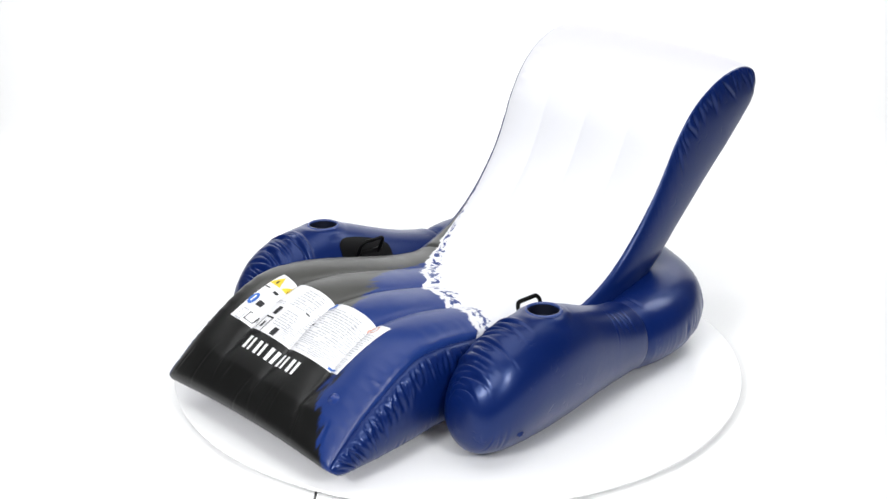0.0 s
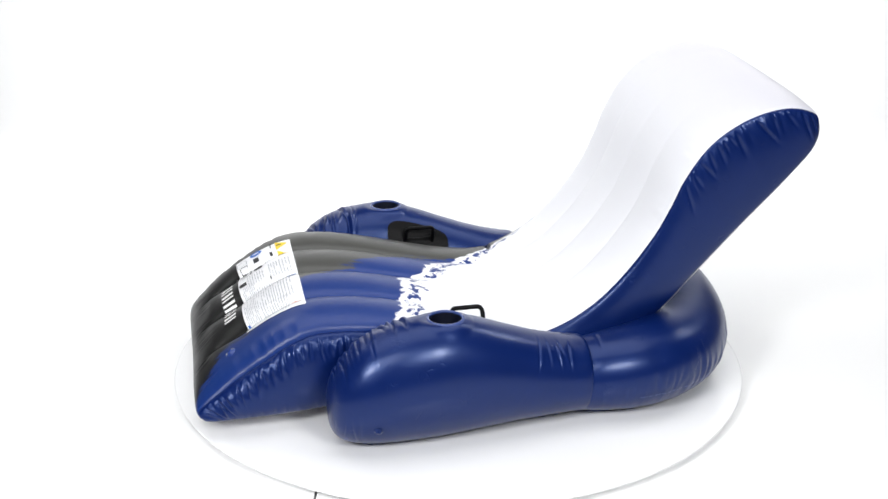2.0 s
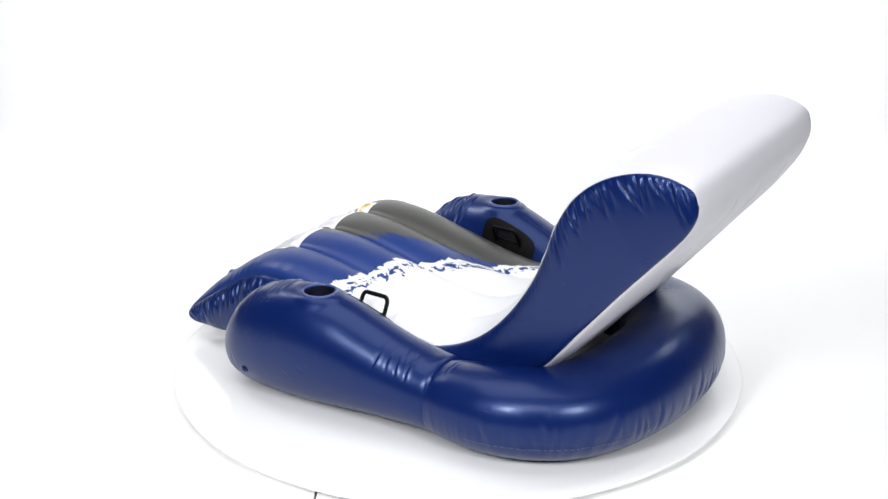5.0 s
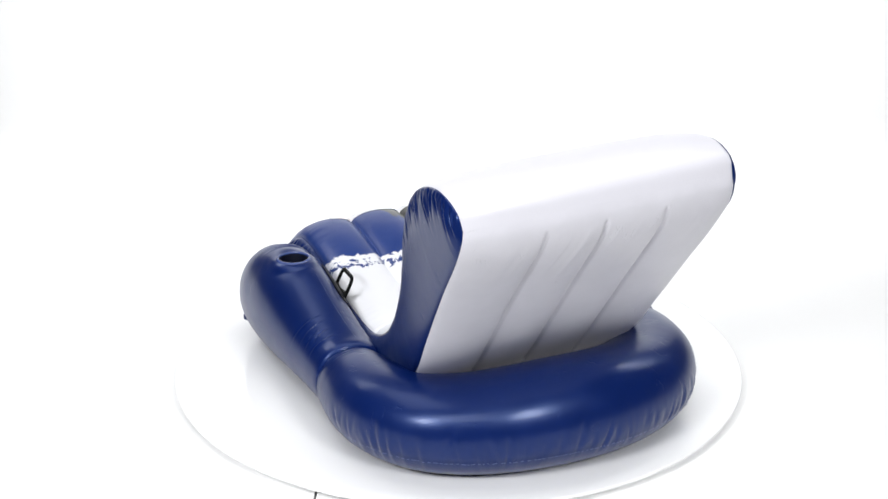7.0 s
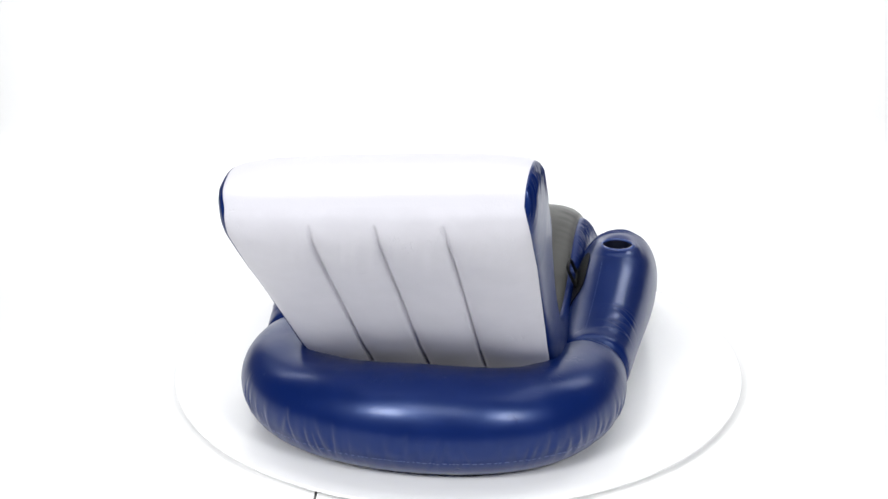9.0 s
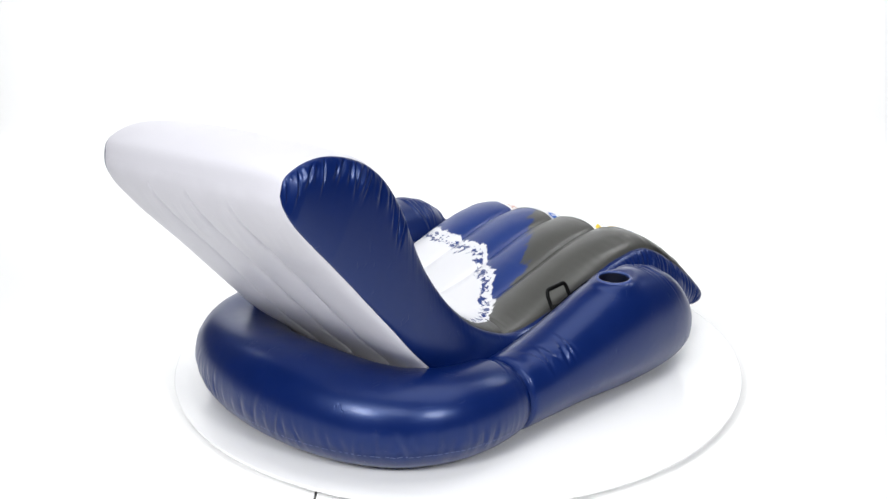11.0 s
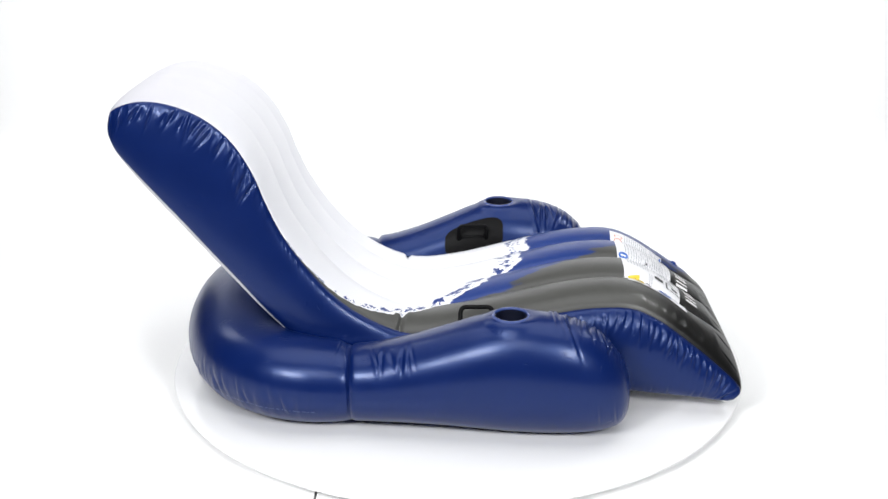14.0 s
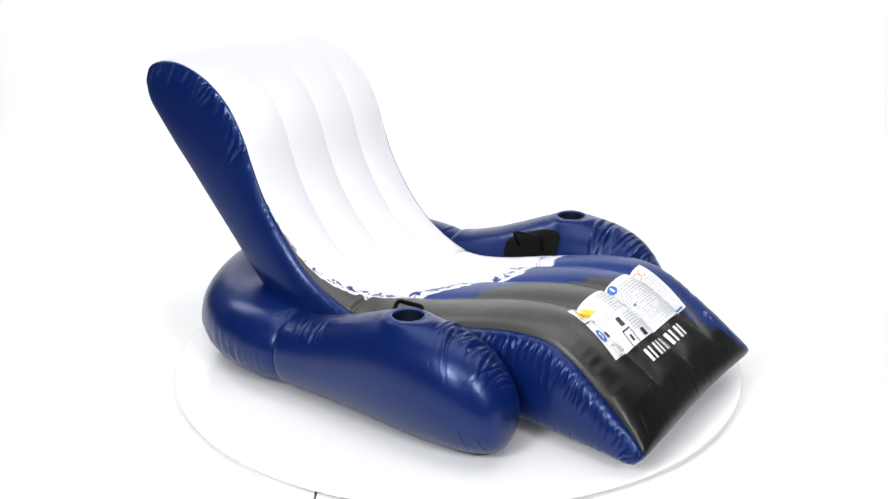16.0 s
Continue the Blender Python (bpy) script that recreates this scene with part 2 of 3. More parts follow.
def upper_surface(s, v, lift=0.0):
    """Points of the top sheet: s metres from the foot, v from -1 to 1 across."""
    q = station(s)
    p, n = frame_of(UPPER, q)
    amp = np.interp(q, [0, 0.8, 2, 5, 8, 11, 14, 18, 20.5, 22], [0, .022, .044, .050, .048, .032, .024, .024, .018, .013])
    g = np.interp(q, [1.6, 2.8, 13.5, 16.0, 18.2, 20.5], [0, 1, 1, 0.6, 0.18, 0])
    crown = np.power(np.clip(1 - np.abs(v) ** np.interp(q, [0, 16, 19], [5, 5, 3.2]), 0, 1), 0.6)
    h = amp * ((1 - g) * crown + g * (np.interp(q, [7, 11], [0.62, 0.36]) * lobes(v) ** np.interp(q, [7, 11], [1.0, 1.6]) + np.interp(q, [7, 11], [0.42, 0.66]) * crown * (1 - 0.3 * v ** 2))) + lift
    fold = ripple(s, 5, 0.045) * np.clip((np.abs(v) - 0.80) / 0.2, 0, 1) * (1 - np.abs(v) ** 14) * 0.0024
    h = h + fold * np.interp(q, [1, 2, 6, 8, 10, 14, 16, 20], [0, 1, 1, 0.2, 0.6, 0.6, 1, 0.6])
    h = h - 0.014 * np.exp(-((s - 0.490 * LENGTH) / 0.008) ** 2) * np.clip((np.abs(v) - 0.62) / 0.2, 0, 1)
    h = h + creases(v * 0.37, s - 0.10, 41, -0.33, 0.33, 0.075, 0.045, 0.0026) * np.interp(q, [0.2, 0.8, 2.2, 3], [0, 1, 0.7, 0])
    y = v * half_width(q)
    return foot_pull(settle(np.stack([p[:, 0] + n[:, 0] * h, y, p[:, 1] + n[:, 1] * h], 1)), q, v)


def lower_surface(q, v):
    p, n = frame_of(LOWER, q)
    amp = np.interp(q, [0, 1, 11, 13, 15, 18.5, 19.5, 21, 22], [0, .004, .006, .02, .028, .028, .024, .016, .013])
    g = np.interp(q, [12, 13, 18.4, 20.8], [0, 1, 1, 0])
    crown = np.power(np.clip(1 - np.abs(v) ** np.interp(q, [0, 16, 19], [5, 5, 3.2]), 0, 1), 0.6)
    vw = v + 0.055 * np.interp(q, [14, 20.5], [0, 1]) * np.clip((v + 0.35) / 0.8, 0, 1) * (1 - np.abs(v) ** 6)
    h = amp * ((1 - g) * crown + g * (0.62 * lobes(vw, BACK_WELDS) + 0.38 * crown))
    h = h - 0.007 * weld_dip(vw, BACK_WELDS) * np.interp(q, [12, 13, 20.5, 20.95], [0, 1, 1, 0])
    s = np.interp(q, _q, _len)
    h = h + ripple(v * 0.36 + 0.2 * s, 9, 0.06) * 0.0014 * np.interp(q, [17.8, 18.8, 19.6, 20.6], [0, 1, 1, 0]) * (1 - v ** 4)
    y = v * half_width(q)
    # the two sheets close on each other at the head
    end_p, end_n = frame_of(UPPER, np.array([float(LAST)]))
    my_p, my_n = frame_of(LOWER, np.array([float(LAST)]))
    w = np.clip((q - 20.0) / (LAST - 20.0), 0, 1) ** 2
    he = 0.013 * crown
    p = p + w[:, None] * (end_p - my_p + he[:, None] * (end_n + my_n))
    return foot_pull(settle(np.stack([p[:, 0] - n[:, 0] * h, y, p[:, 1] - n[:, 1] * h], 1)), q, v)


def side_surface(q, k, sign):
    """k runs from 0 at the upper seam to 1 at the lower one."""
    a, b = catmull(UPPER, q), catmull(LOWER, q)
    thick = np.linalg.norm(a - b, axis=1)
    p = a * (1 - k)[:, None] + b * k[:, None]
    arc = np.sqrt(np.clip(1 - (2 * k - 1) ** 2, 0, 1))
    bulge = np.interp(q, [0, 4, 10, 14, 20, 22], [.035, .045, .04, .026, .018, .015]) * np.clip(thick / 0.12, 0, 1) * np.power(arc, 0.9)
    s = np.interp(q, _q, _len)
    near = np.exp(-((k * thick) / 0.028)) * np.clip(k * thick / 0.006, 0, 1)
    mask = np.interp(q, [0.3, 1.5, 5.5, 7, 12, 14.5, 16, 20, 21.8], [0.3, 1, 1, 0.15, 0.1, 0.3, 0.65, 0.6, 0.2])
    seed = 21 if sign > 0 else 33
    bulge = bulge + 0.003 * ripple(s + 0.35 * k * thick + 0.004 * np.sin(60 * k * thick + 20 * s), seed, 0.030) * near * mask
    off = k * thick - 0.034
    pleat = creases(s, off, seed + 1, 0.05, 0.62, 0.0175, 0.025, 0.0066) + creases(s, off, seed + 2, 1.75, LENGTH - 0.03, 0.030, 0.028, 0.0062)
    pleat = pleat + creases(s, (1 - k) * thick - 0.01, seed + 3, 0.05, 0.5, 0.06, 0.02, 0.003)
    bulge = bulge + pleat * np.clip(k * thick / 0.012, 0, 1) * np.clip((1 - k) * thick / 0.012, 0, 1)
    y = sign * (half_width(q) + bulge)
    return foot_pull(settle(np.stack([p[:, 0], y, p[:, 1]], 1)), q, np.full(len(q), float(sign)))


# printed top sheet
def print_material():
    m, nt, bsdf = nodes_of("printed_vinyl")
    uv = nt.nodes.new("ShaderNodeUVMap")
    uv.uv_map = "UVMap"
    sep = nt.nodes.new("ShaderNodeSeparateXYZ")
    nt.links.new(uv.outputs[0], sep.inputs[0])
    s, y = sep.outputs[0], sep.outputs[1]

    def curve(sock, pairs, lo, hi):
        n = nt.nodes.new("ShaderNodeFloatCurve")
        c = n.mapping.curves[0]
        pts = [((a - lo) / (hi - lo), b) for a, b in pairs]
        c.points[0].location, c.points[1].location = pts[0], pts[-1]
        for p in pts[1:-1]:
            c.points.new(*p)
        for p in c.points:
            p.handle_type = "VECTOR"
        n.mapping.update()
        nt.links.new(math_node(nt, "DIVIDE", math_node(nt, "SUBTRACT", sock, lo), hi - lo), n.inputs[1])
        return n.outputs[0]

    def stretched(ks, ky):
        mp = nt.nodes.new("ShaderNodeMapping")
        mp.inputs["Scale"].default_value = (ks, ky, 1)
        nt.links.new(uv.outputs[0], mp.inputs[0])
        return mp.outputs[0]

    streak = noise_node(nt, stretched(9, 34), 1.0, 5, 0.65)
    ragged = noise_node(nt, stretched(24, 28), 1.0, 5, 0.62)
    fleck = noise_node(nt, stretched(40, 30), 1.0, 4, 0.60)
    # grey on one half, blue on the other
    split = curve(s, [(0, .985), (0.045 * LENGTH, .90), (0.089 * LENGTH, .79), (0.115 * LENGTH, .81), (0.195 * LENGTH, .60), (0.255 * LENGTH, .47), (0.315 * LENGTH, .34), (0.350 * LENGTH, .255), (0.485 * LENGTH, .20), (0.545 * LENGTH, .08), (0.615 * LENGTH, .02), (LENGTH, 0)], 0, LENGTH)
    d = math_node(nt, "SUBTRACT", y, split)
    d = math_node(nt, "ADD", d, math_node(nt, "MULTIPLY", math_node(nt, "SUBTRACT", streak, 0.5), 0.22))
    blue = ramp(nt, d, -0.012, 0.012)
    fade = ramp(nt, math_node(nt, "ADD", s, math_node(nt, "MULTIPLY", math_node(nt, "SUBTRACT", streak, 0.5), 0.10)), 0.27, 0.44)
    grey = mix_colour(nt, fade, (0.005, 0.005, 0.005, 1), (0.062, 0.062, 0.058, 1))
    dye = mix_colour(nt, ramp(nt, s, 0.2, 0.7), (0.005, 0.025, 0.145, 1), (0.010, 0.034, 0.175, 1))
    base = mix_colour(nt, blue, grey, dye)
    # the torn white splash
    edge = curve(y, WHITE_EDGE, 0, 1)
    w = math_node(nt, "SUBTRACT", math_node(nt, "DIVIDE", s, LENGTH), edge)
    w = math_node(nt, "ADD", w, math_node(nt, "MULTIPLY", math_node(nt, "SUBTRACT", ragged, 0.5), 0.036))
    white = ramp(nt, w, -0.0012, 0.0012)
    hole = ramp(nt, fleck, 0.505, 0.512)
    rim = math_node(nt, "MULTIPLY", ramp(nt, w, 0.009, 0.011), math_node(nt, "SUBTRACT", 1.0, ramp(nt, w, 0.028, 0.031)))
    white = math_node(nt, "SUBTRACT", white, math_node(nt, "MULTIPLY", math_node(nt, "MULTIPLY", hole, rim), white))
    # white dims to the backing's grey: the head's weaker light put into colour
    shaded_white = mix_colour(nt, ramp(nt, s, 0.76 * LENGTH, 0.95 * LENGTH), (0.75, 0.752, 0.785, 1), (0.61, 0.602, 0.65, 1))
    nt.links.new(mix_colour(nt, white, mix_colour(nt, ramp(nt, w, 0.0, 0.006), base, dye), shaded_white), bsdf.inputs["Base Color"])
    ob = coords(nt)
    big, mid, fine = noise_node(nt, ob, 4, 2), noise_node(nt, ob, 16, 3), noise_node(nt, ob, 240, 2)
    nt.links.new(math_node(nt, "ADD", math_node(nt, "MULTIPLY", mid, 0.15), 0.29), bsdf.inputs["Roughness"])
    bsdf.inputs["Specular IOR Level"].default_value = 0.40
    relief(nt, bsdf, [(0.002, big), (0.0008, mid), (0.0003, fine)])
    return m


# where the white begins, over the width (0 to 1)
WHITE_EDGE = [(0.0, 0.671), (.008, 0.601), (.024, 0.556), (.067, 0.511), (.15, 0.463), (.22, 0.429), (.28, 0.416), (.37, 0.373), (.45, 0.361), (.52, 0.333),
              (.58, 0.317), (.66, 0.323), (.74, 0.311), (.80, 0.307), (.87, 0.307), (1.0, 0.291)]
PRINT = print_material()


def smooth_join(one, two, ns, nv, rows=16):
    """Lets the shading run on from one sheet into the other at the head."""
    grids = []
    for me in (one, two):
        n = np.array([v.normal[:] for v in me.vertices]).reshape(ns, nv, 3)
        grids.append(n)
    mean = grids[0][-1] + grids[1][-1]
    mean /= np.maximum(np.linalg.norm(mean, axis=1), 1e-9)[:, None]
    for me, n in zip((one, two), grids):
        for k in range(rows):
            w = (1 - k / rows) ** 2
            n[-1 - k] = n[-1 - k] * (1 - w) + mean * w
        n /= np.maximum(np.linalg.norm(n, axis=2), 1e-9)[:, :, None]
        me.normals_split_custom_set_from_vertices([tuple(v) for v in n.reshape(-1, 3)])


def cushion():
    ns, nv = 460, 193
    s = np.linspace(0, LENGTH, ns)
    v = np.sin(np.linspace(-1, 1, nv) * math.pi / 2) * 0.25 + np.linspace(-1, 1, nv) * 0.75
    ss, vv = np.repeat(s, nv), np.tile(v, ns)
    verts = upper_surface(ss, vv)
    uvs = np.stack([ss, (vv + 1) / 2], 1)
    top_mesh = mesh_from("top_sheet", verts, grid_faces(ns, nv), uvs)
    part("top_sheet", top_mesh, PRINT, LOUNGER, "printed top, white shaded grey towards the head, torn blue and black foot end")
    q = station(s)
    verts = lower_surface(np.repeat(q, nv), vv)
    back_mesh = mesh_from("back_sheet", verts, grid_faces(ns, nv, flip=True))
    smooth_join(top_mesh, back_mesh, ns, nv)
    part("back_sheet", back_mesh, BACKING, LOUNGER, "plain pale grey underside with ribbed backrest")
    k = (1 - np.cos(np.linspace(0, math.pi, 33))) / 2
    ns = 1050
    q = station(np.linspace(0, LENGTH, ns))
    for sign in (1, -1):
        verts = side_surface(np.repeat(q, len(k)), np.tile(k, ns), sign)
        qq, kk = np.repeat(q, len(k)), np.tile(k, ns)
        thick = np.linalg.norm(catmull(UPPER, qq) - catmull(LOWER, qq), axis=1)
        mask = np.interp(qq, [0.3, 1.5, 5.5, 7, 12, 14.5, 16, 20, 21.8], [0.5, 1, 1, 0.2, 0.1, 0.5, 1, 1, 0.4]) * np.exp(-(kk * thick / 0.06) ** 2)
        me = add_fold(mesh_from("side_panel", verts, grid_faces(ns, len(k), flip=sign < 0)), mask)
        part("side_panel", me, NAVY, LOUNGER, "puckered navy side panel")


cushion()

# armrests: x, top, bottom, half width, y of the middle
ARM = [(.484, .136, .106, .012, .497), (.477, .190, .062, .056, .498), (.45, .242, .029, .091, .499), (.39, .306, .010, .116, .499), (.31, .345, .004, .127, .498), (.22, .362, .003, .129, .495), (.146, .364, .005, .128, .491),
       (.06, .344, .010, .124, .484), (-.04, .306, .016, .118, .474), (-.14, .270, .018, .113, .463), (-.23, .246, .018, .111, .453), (-.275, .239, .017, .109, .448), (-.288, .232, .022, .104, .446)]
CUP_X, CUP_Y, CUP_R = 0.146, 0.492, 0.046


def arm_points(q, a, sign, seed=3):
    """Surface of an armrest: q along it, a the angle round it (0 outwards, 90 degrees up)."""
    c = catmull(ARM, q)
    x, top, bot, hy, yc = c.T
    x = x + (0.013 if sign > 0 else -0.018) * np.clip((q - 7) / 4, 0, 1)
    zc, hz = (top + bot) / 2, (top - bot) / 2
    ca, sa = np.cos(a), np.sin(a)
    e = np.where(sa > 0, 0.93, 0.99)
    py = np.sign(ca) * np.abs(ca) ** e * hy
    pz = np.sign(sa) * np.abs(sa) ** e * hz
    along = np.interp(q, np.arange(len(ARM)), np.cumsum([0] + [math.dist(ARM[i][:2], ARM[i + 1][:2]) for i in range(len(ARM) - 1)]))
    off = np.angle(np.exp(1j * (a - math.pi * 0.58))) * 0.115
    depth = creases(along, off, seed, 0.045, 0.34, 0.0175, 0.064, 0.0068)
    depth = depth + creases(along, np.angle(np.exp(1j * (a - math.pi * 0.30))) * 0.115, seed + 5, 0.735, 0.835, 0.019, 0.034, 0.0048)
    depth = depth + creases(along, np.angle(np.exp(1j * (a + 0.5))) * 0.115, seed + 9, 0.04, 0.2, 0.045, 0.03, 0.003)
    f = 1 + depth / 0.115 * np.clip(q / 0.8, 0, 1) * np.clip((12 - q) / 0.8, 0, 1)
    return np.stack([x, sign * (yc + py * f), zc + pz * f], 1)


def rim_height():
    return 0.357


def arms():
    nq, na = 480, 100
    for sign in (1, -1):
        q = np.concatenate([np.linspace(0, 1.5, 80, endpoint=False), np.linspace(1.5, 6, 190, endpoint=False), np.linspace(6, 12, nq - 270)])
        a = np.linspace(0, 2 * math.pi, na, endpoint=False)
        verts = arm_points(np.repeat(q, na), np.tile(a, nq), sign, 3 if sign > 0 else 8)
        # flatten a seat for the cup holder and open it
        d = np.hypot(verts[:, 0] - CUP_X, verts[:, 1] - sign * CUP_Y)
        up = verts[:, 2] > 0.25
        w = np.clip((0.080 - d) / 0.03, 0, 1) * up
        verts[:, 2] = verts[:, 2] * (1 - w) + w * rim_height()
        inside = (d < CUP_R + 0.002) & up
        faces = [f for f in grid_faces(nq, na, wrap=True, flip=sign < 0) if not any(inside[i] for i in f)]
        faces = [tuple(f) for f in faces]
        n = len(verts)
        verts = np.vstack([verts, verts[:na].mean(0), verts[-na:].mean(0)])
        for j in range(na):
            k = (j + 1) % na
            f1, f2 = (n, k, j), (n + 1, (nq - 1) * na + j, (nq - 1) * na + k)
            faces += [f1 if sign > 0 else f1[::-1], f2 if sign > 0 else f2[::-1]]
        qa, aa = np.append(np.repeat(q, na), [0, 12]), np.append(np.tile(a, nq), [0, 0])
        d = np.abs(np.angle(np.exp(1j * (aa - math.pi * 0.5))))
        mask = np.interp(qa, [0, 0.6, 1.5, 4, 5.2, 7, 9.8, 10.6, 12], [0.4, 0.8, 1, 1, 0.4, 0, 0.1, 0.6, 0.4]) * np.exp(-(d / 0.8) ** 2)
        arm = part("armrest", add_fold(mesh_from("armrest", verts, faces), mask), NAVY, LOUNGER, "plump navy armrest with a cup holder")
        # cup holder: rolled rim, then the liner going down
        seg = 48
        prof = [(CUP_R + 0.011, -0.004), (CUP_R + 0.007, 0.001), (CUP_R + 0.004, 0.003), (CUP_R + 0.001, 0.003), (CUP_R - 0.001, 0.0), (CUP_R - 0.001, -0.004)]
        ring = [(CUP_X + r * math.cos(2 * math.pi * j / seg), sign * CUP_Y + r * math.sin(2 * math.pi * j / seg), rim_height() + z) for r, z in prof for j in range(seg)]
        holder = part("cup_holder", mesh_from("cup_holder", ring, grid_faces(len(prof), seg, wrap=True)), CUP_RIM, arm, "welded round rim")
        prof = [(CUP_R - 0.0015, -0.003), (CUP_R - 0.003, -0.05), (CUP_R - 0.004, -0.10), (CUP_R - 0.012, -0.112), (0.0005, -0.114)]
        ring = [(CUP_X + r * math.cos(2 * math.pi * j / seg), sign * CUP_Y + r * math.sin(2 * math.pi * j / seg), rim_height() + z) for r, z in prof for j in range(seg)]
        part("liner", mesh_from("liner", ring, grid_faces(len(prof), seg, wrap=True)), CUP, arm, "dark empty cup well")


arms()

# rear tube: middle line x, y for one half, mirrored
TUBE = [(-.272, .446, .100), (-.297, .447, .1095), (-.35, .447, .119), (-.44, .438, .127), (-.53, .405, .133), (-.614, .339, .134), (-.670, .240, .135), (-.701, .12, .137), (-.709, 0, .138)]
TUBE = [(x + (0.013 if k < 2 else 0.0), y, r) for k, (x, y, r) in enumerate(TUBE)] + [(x - (0.018 if k < 2 else 0.0), -0.967 * y, r) for k, (x, y, r) in list(enumerate(TUBE))[-2::-1]]


def tube_points(q, a, lift=0.0):
    c = catmull(TUBE, q)
    e = catmull(TUBE, q + 0.05) - catmull(TUBE, q - 0.05)
    t = e[:, :2] / np.linalg.norm(e[:, :2], axis=1)[:, None]
    out = np.stack([-t[:, 1], t[:, 0]], 1) * -1
    out = np.where((np.sum(out * (c[:, :2] - np.array([-0.3, 0])), 1) < 0)[:, None], -out, out)
    r = c[:, 2] + lift
    d = np.abs(np.angle(np.exp(1j * (a + 0.35))))
    mask = np.interp(q, [0, 1, 2, 4, 6, 10, 12, 14, 15, 16], [0.3, 0.3, 0.2, 1, 0.5, 0.5, 1, 0.2, 0.3, 0.3])
    f = 1 + 0.012 * ripple(q * 0.1, 14, 0.03) * np.exp(-(d / 0.42) ** 2) * mask
    off = np.angle(np.exp(1j * (a + 0.15))) * 0.135
    f = f + (creases(q * 0.1, off, 62, 0.30, 1.32, 0.026, 0.034, 0.0042)
             + creases(q * 0.1, np.angle(np.exp(1j * (a - 1.5))) * 0.135, 63, 0.06, 0.20, 0.045, 0.05, 0.004)
             + creases(q * 0.1, np.angle(np.exp(1j * (a - 1.5))) * 0.135, 64, 1.42, 1.54, 0.045, 0.05, 0.004)) / 0.135
    plump = 0.09 * np.exp(-((q - 8.4) / 2.2) ** 2) - 0.11 * np.exp(-((q - 4.6) / 1.7) ** 2) - 0.07 * np.exp(-((q - 11.8) / 1.5) ** 2)
    reach = np.where(np.cos(a) < 0, 1 + 0.32 * np.exp(-((q - 8) / 4.6) ** 4), 1.0) * np.cos(a) * r * f
    return np.stack([c[:, 0] + out[:, 0] * reach, c[:, 1] + out[:, 1] * reach, c[:, 2] + 0.014 * np.exp(-(np.minimum(q, 16 - q) / 2) ** 2) + np.sin(a) * (r - 0.001) * f * (1 + plump * np.clip(np.sin(a), 0, 1))], 1)


def rear_tube():
    nq, na = 720, 64
    q = np.linspace(0, len(TUBE) - 1, nq)
    a = np.linspace(0, 2 * math.pi, na, endpoint=False)
    verts = tube_points(np.repeat(q, na), np.tile(a, nq))
    n = len(verts)
    verts = np.vstack([verts, verts[:na].mean(0), verts[-na:].mean(0)])
    faces = grid_faces(nq, na, wrap=True, flip=True)
    for j in range(na):
        k = (j + 1) % na
        faces += [(n, j, k), (n + 1, (nq - 1) * na + k, (nq - 1) * na + j)]
    qa, aa = np.append(np.repeat(q, na), [0, 16]), np.append(np.tile(a, nq), [0, 0])
    d = np.abs(np.angle(np.exp(1j * (aa + 0.1))))
    mask = np.interp(qa, [0, 1, 2, 4, 12, 14, 15, 16], [0.7, 0.7, 0.2, 0.6, 0.6, 0.2, 0.7, 0.7]) * np.exp(-(d / 0.4) ** 2)
    me = add_fold(mesh_from("rear_tube", verts, faces), mask)
    tube = part("rear_tube", me, NAVY, LOUNGER, "curved navy tube behind the backrest")
    # welded seam that runs round the outside, in short stitches
    bm = bmesh.new()
    rng = random.Random(4)
    pos = 2.6
    while pos < len(TUBE) - 3.6:
        step = rng.uniform(0.03, 0.09)
        qs = np.array([pos, pos + step, pos + step, pos])
        an = np.array([-0.36, -0.36, -0.385, -0.385])
        bm.faces.new([bm.verts.new(p) for p in tube_points(qs, an, 0.0022)])
        pos += step + rng.uniform(0.012, 0.07)
    part("weld_seam", bm, SEAM, tube, "fine broken weld line")


rear_tube()


def floor_joint():
    """A bead of dark sealant between two floor panels."""
    rows, x = [], -0.378
    n = 40
    for k in range(n):
        y = -0.72 - k * 0.024
        wob = 0.0015 * math.sin(k * 1.3)
        for a in range(7):
            t = math.pi * a / 6
            rows.append((x + wob + 0.0032 * math.cos(t), y, FLOOR_Z + 0.0035 * math.sin(t)))
    ob = new("floor_joint", mesh_from("floor_joint", rows, grid_faces(n, 7, flip=True)))
    ob.data.materials.append(JOINT)
    return tagged(ob, "thin dark joint between two white floor panels", "floor joint", kind="structure")


floor_joint()


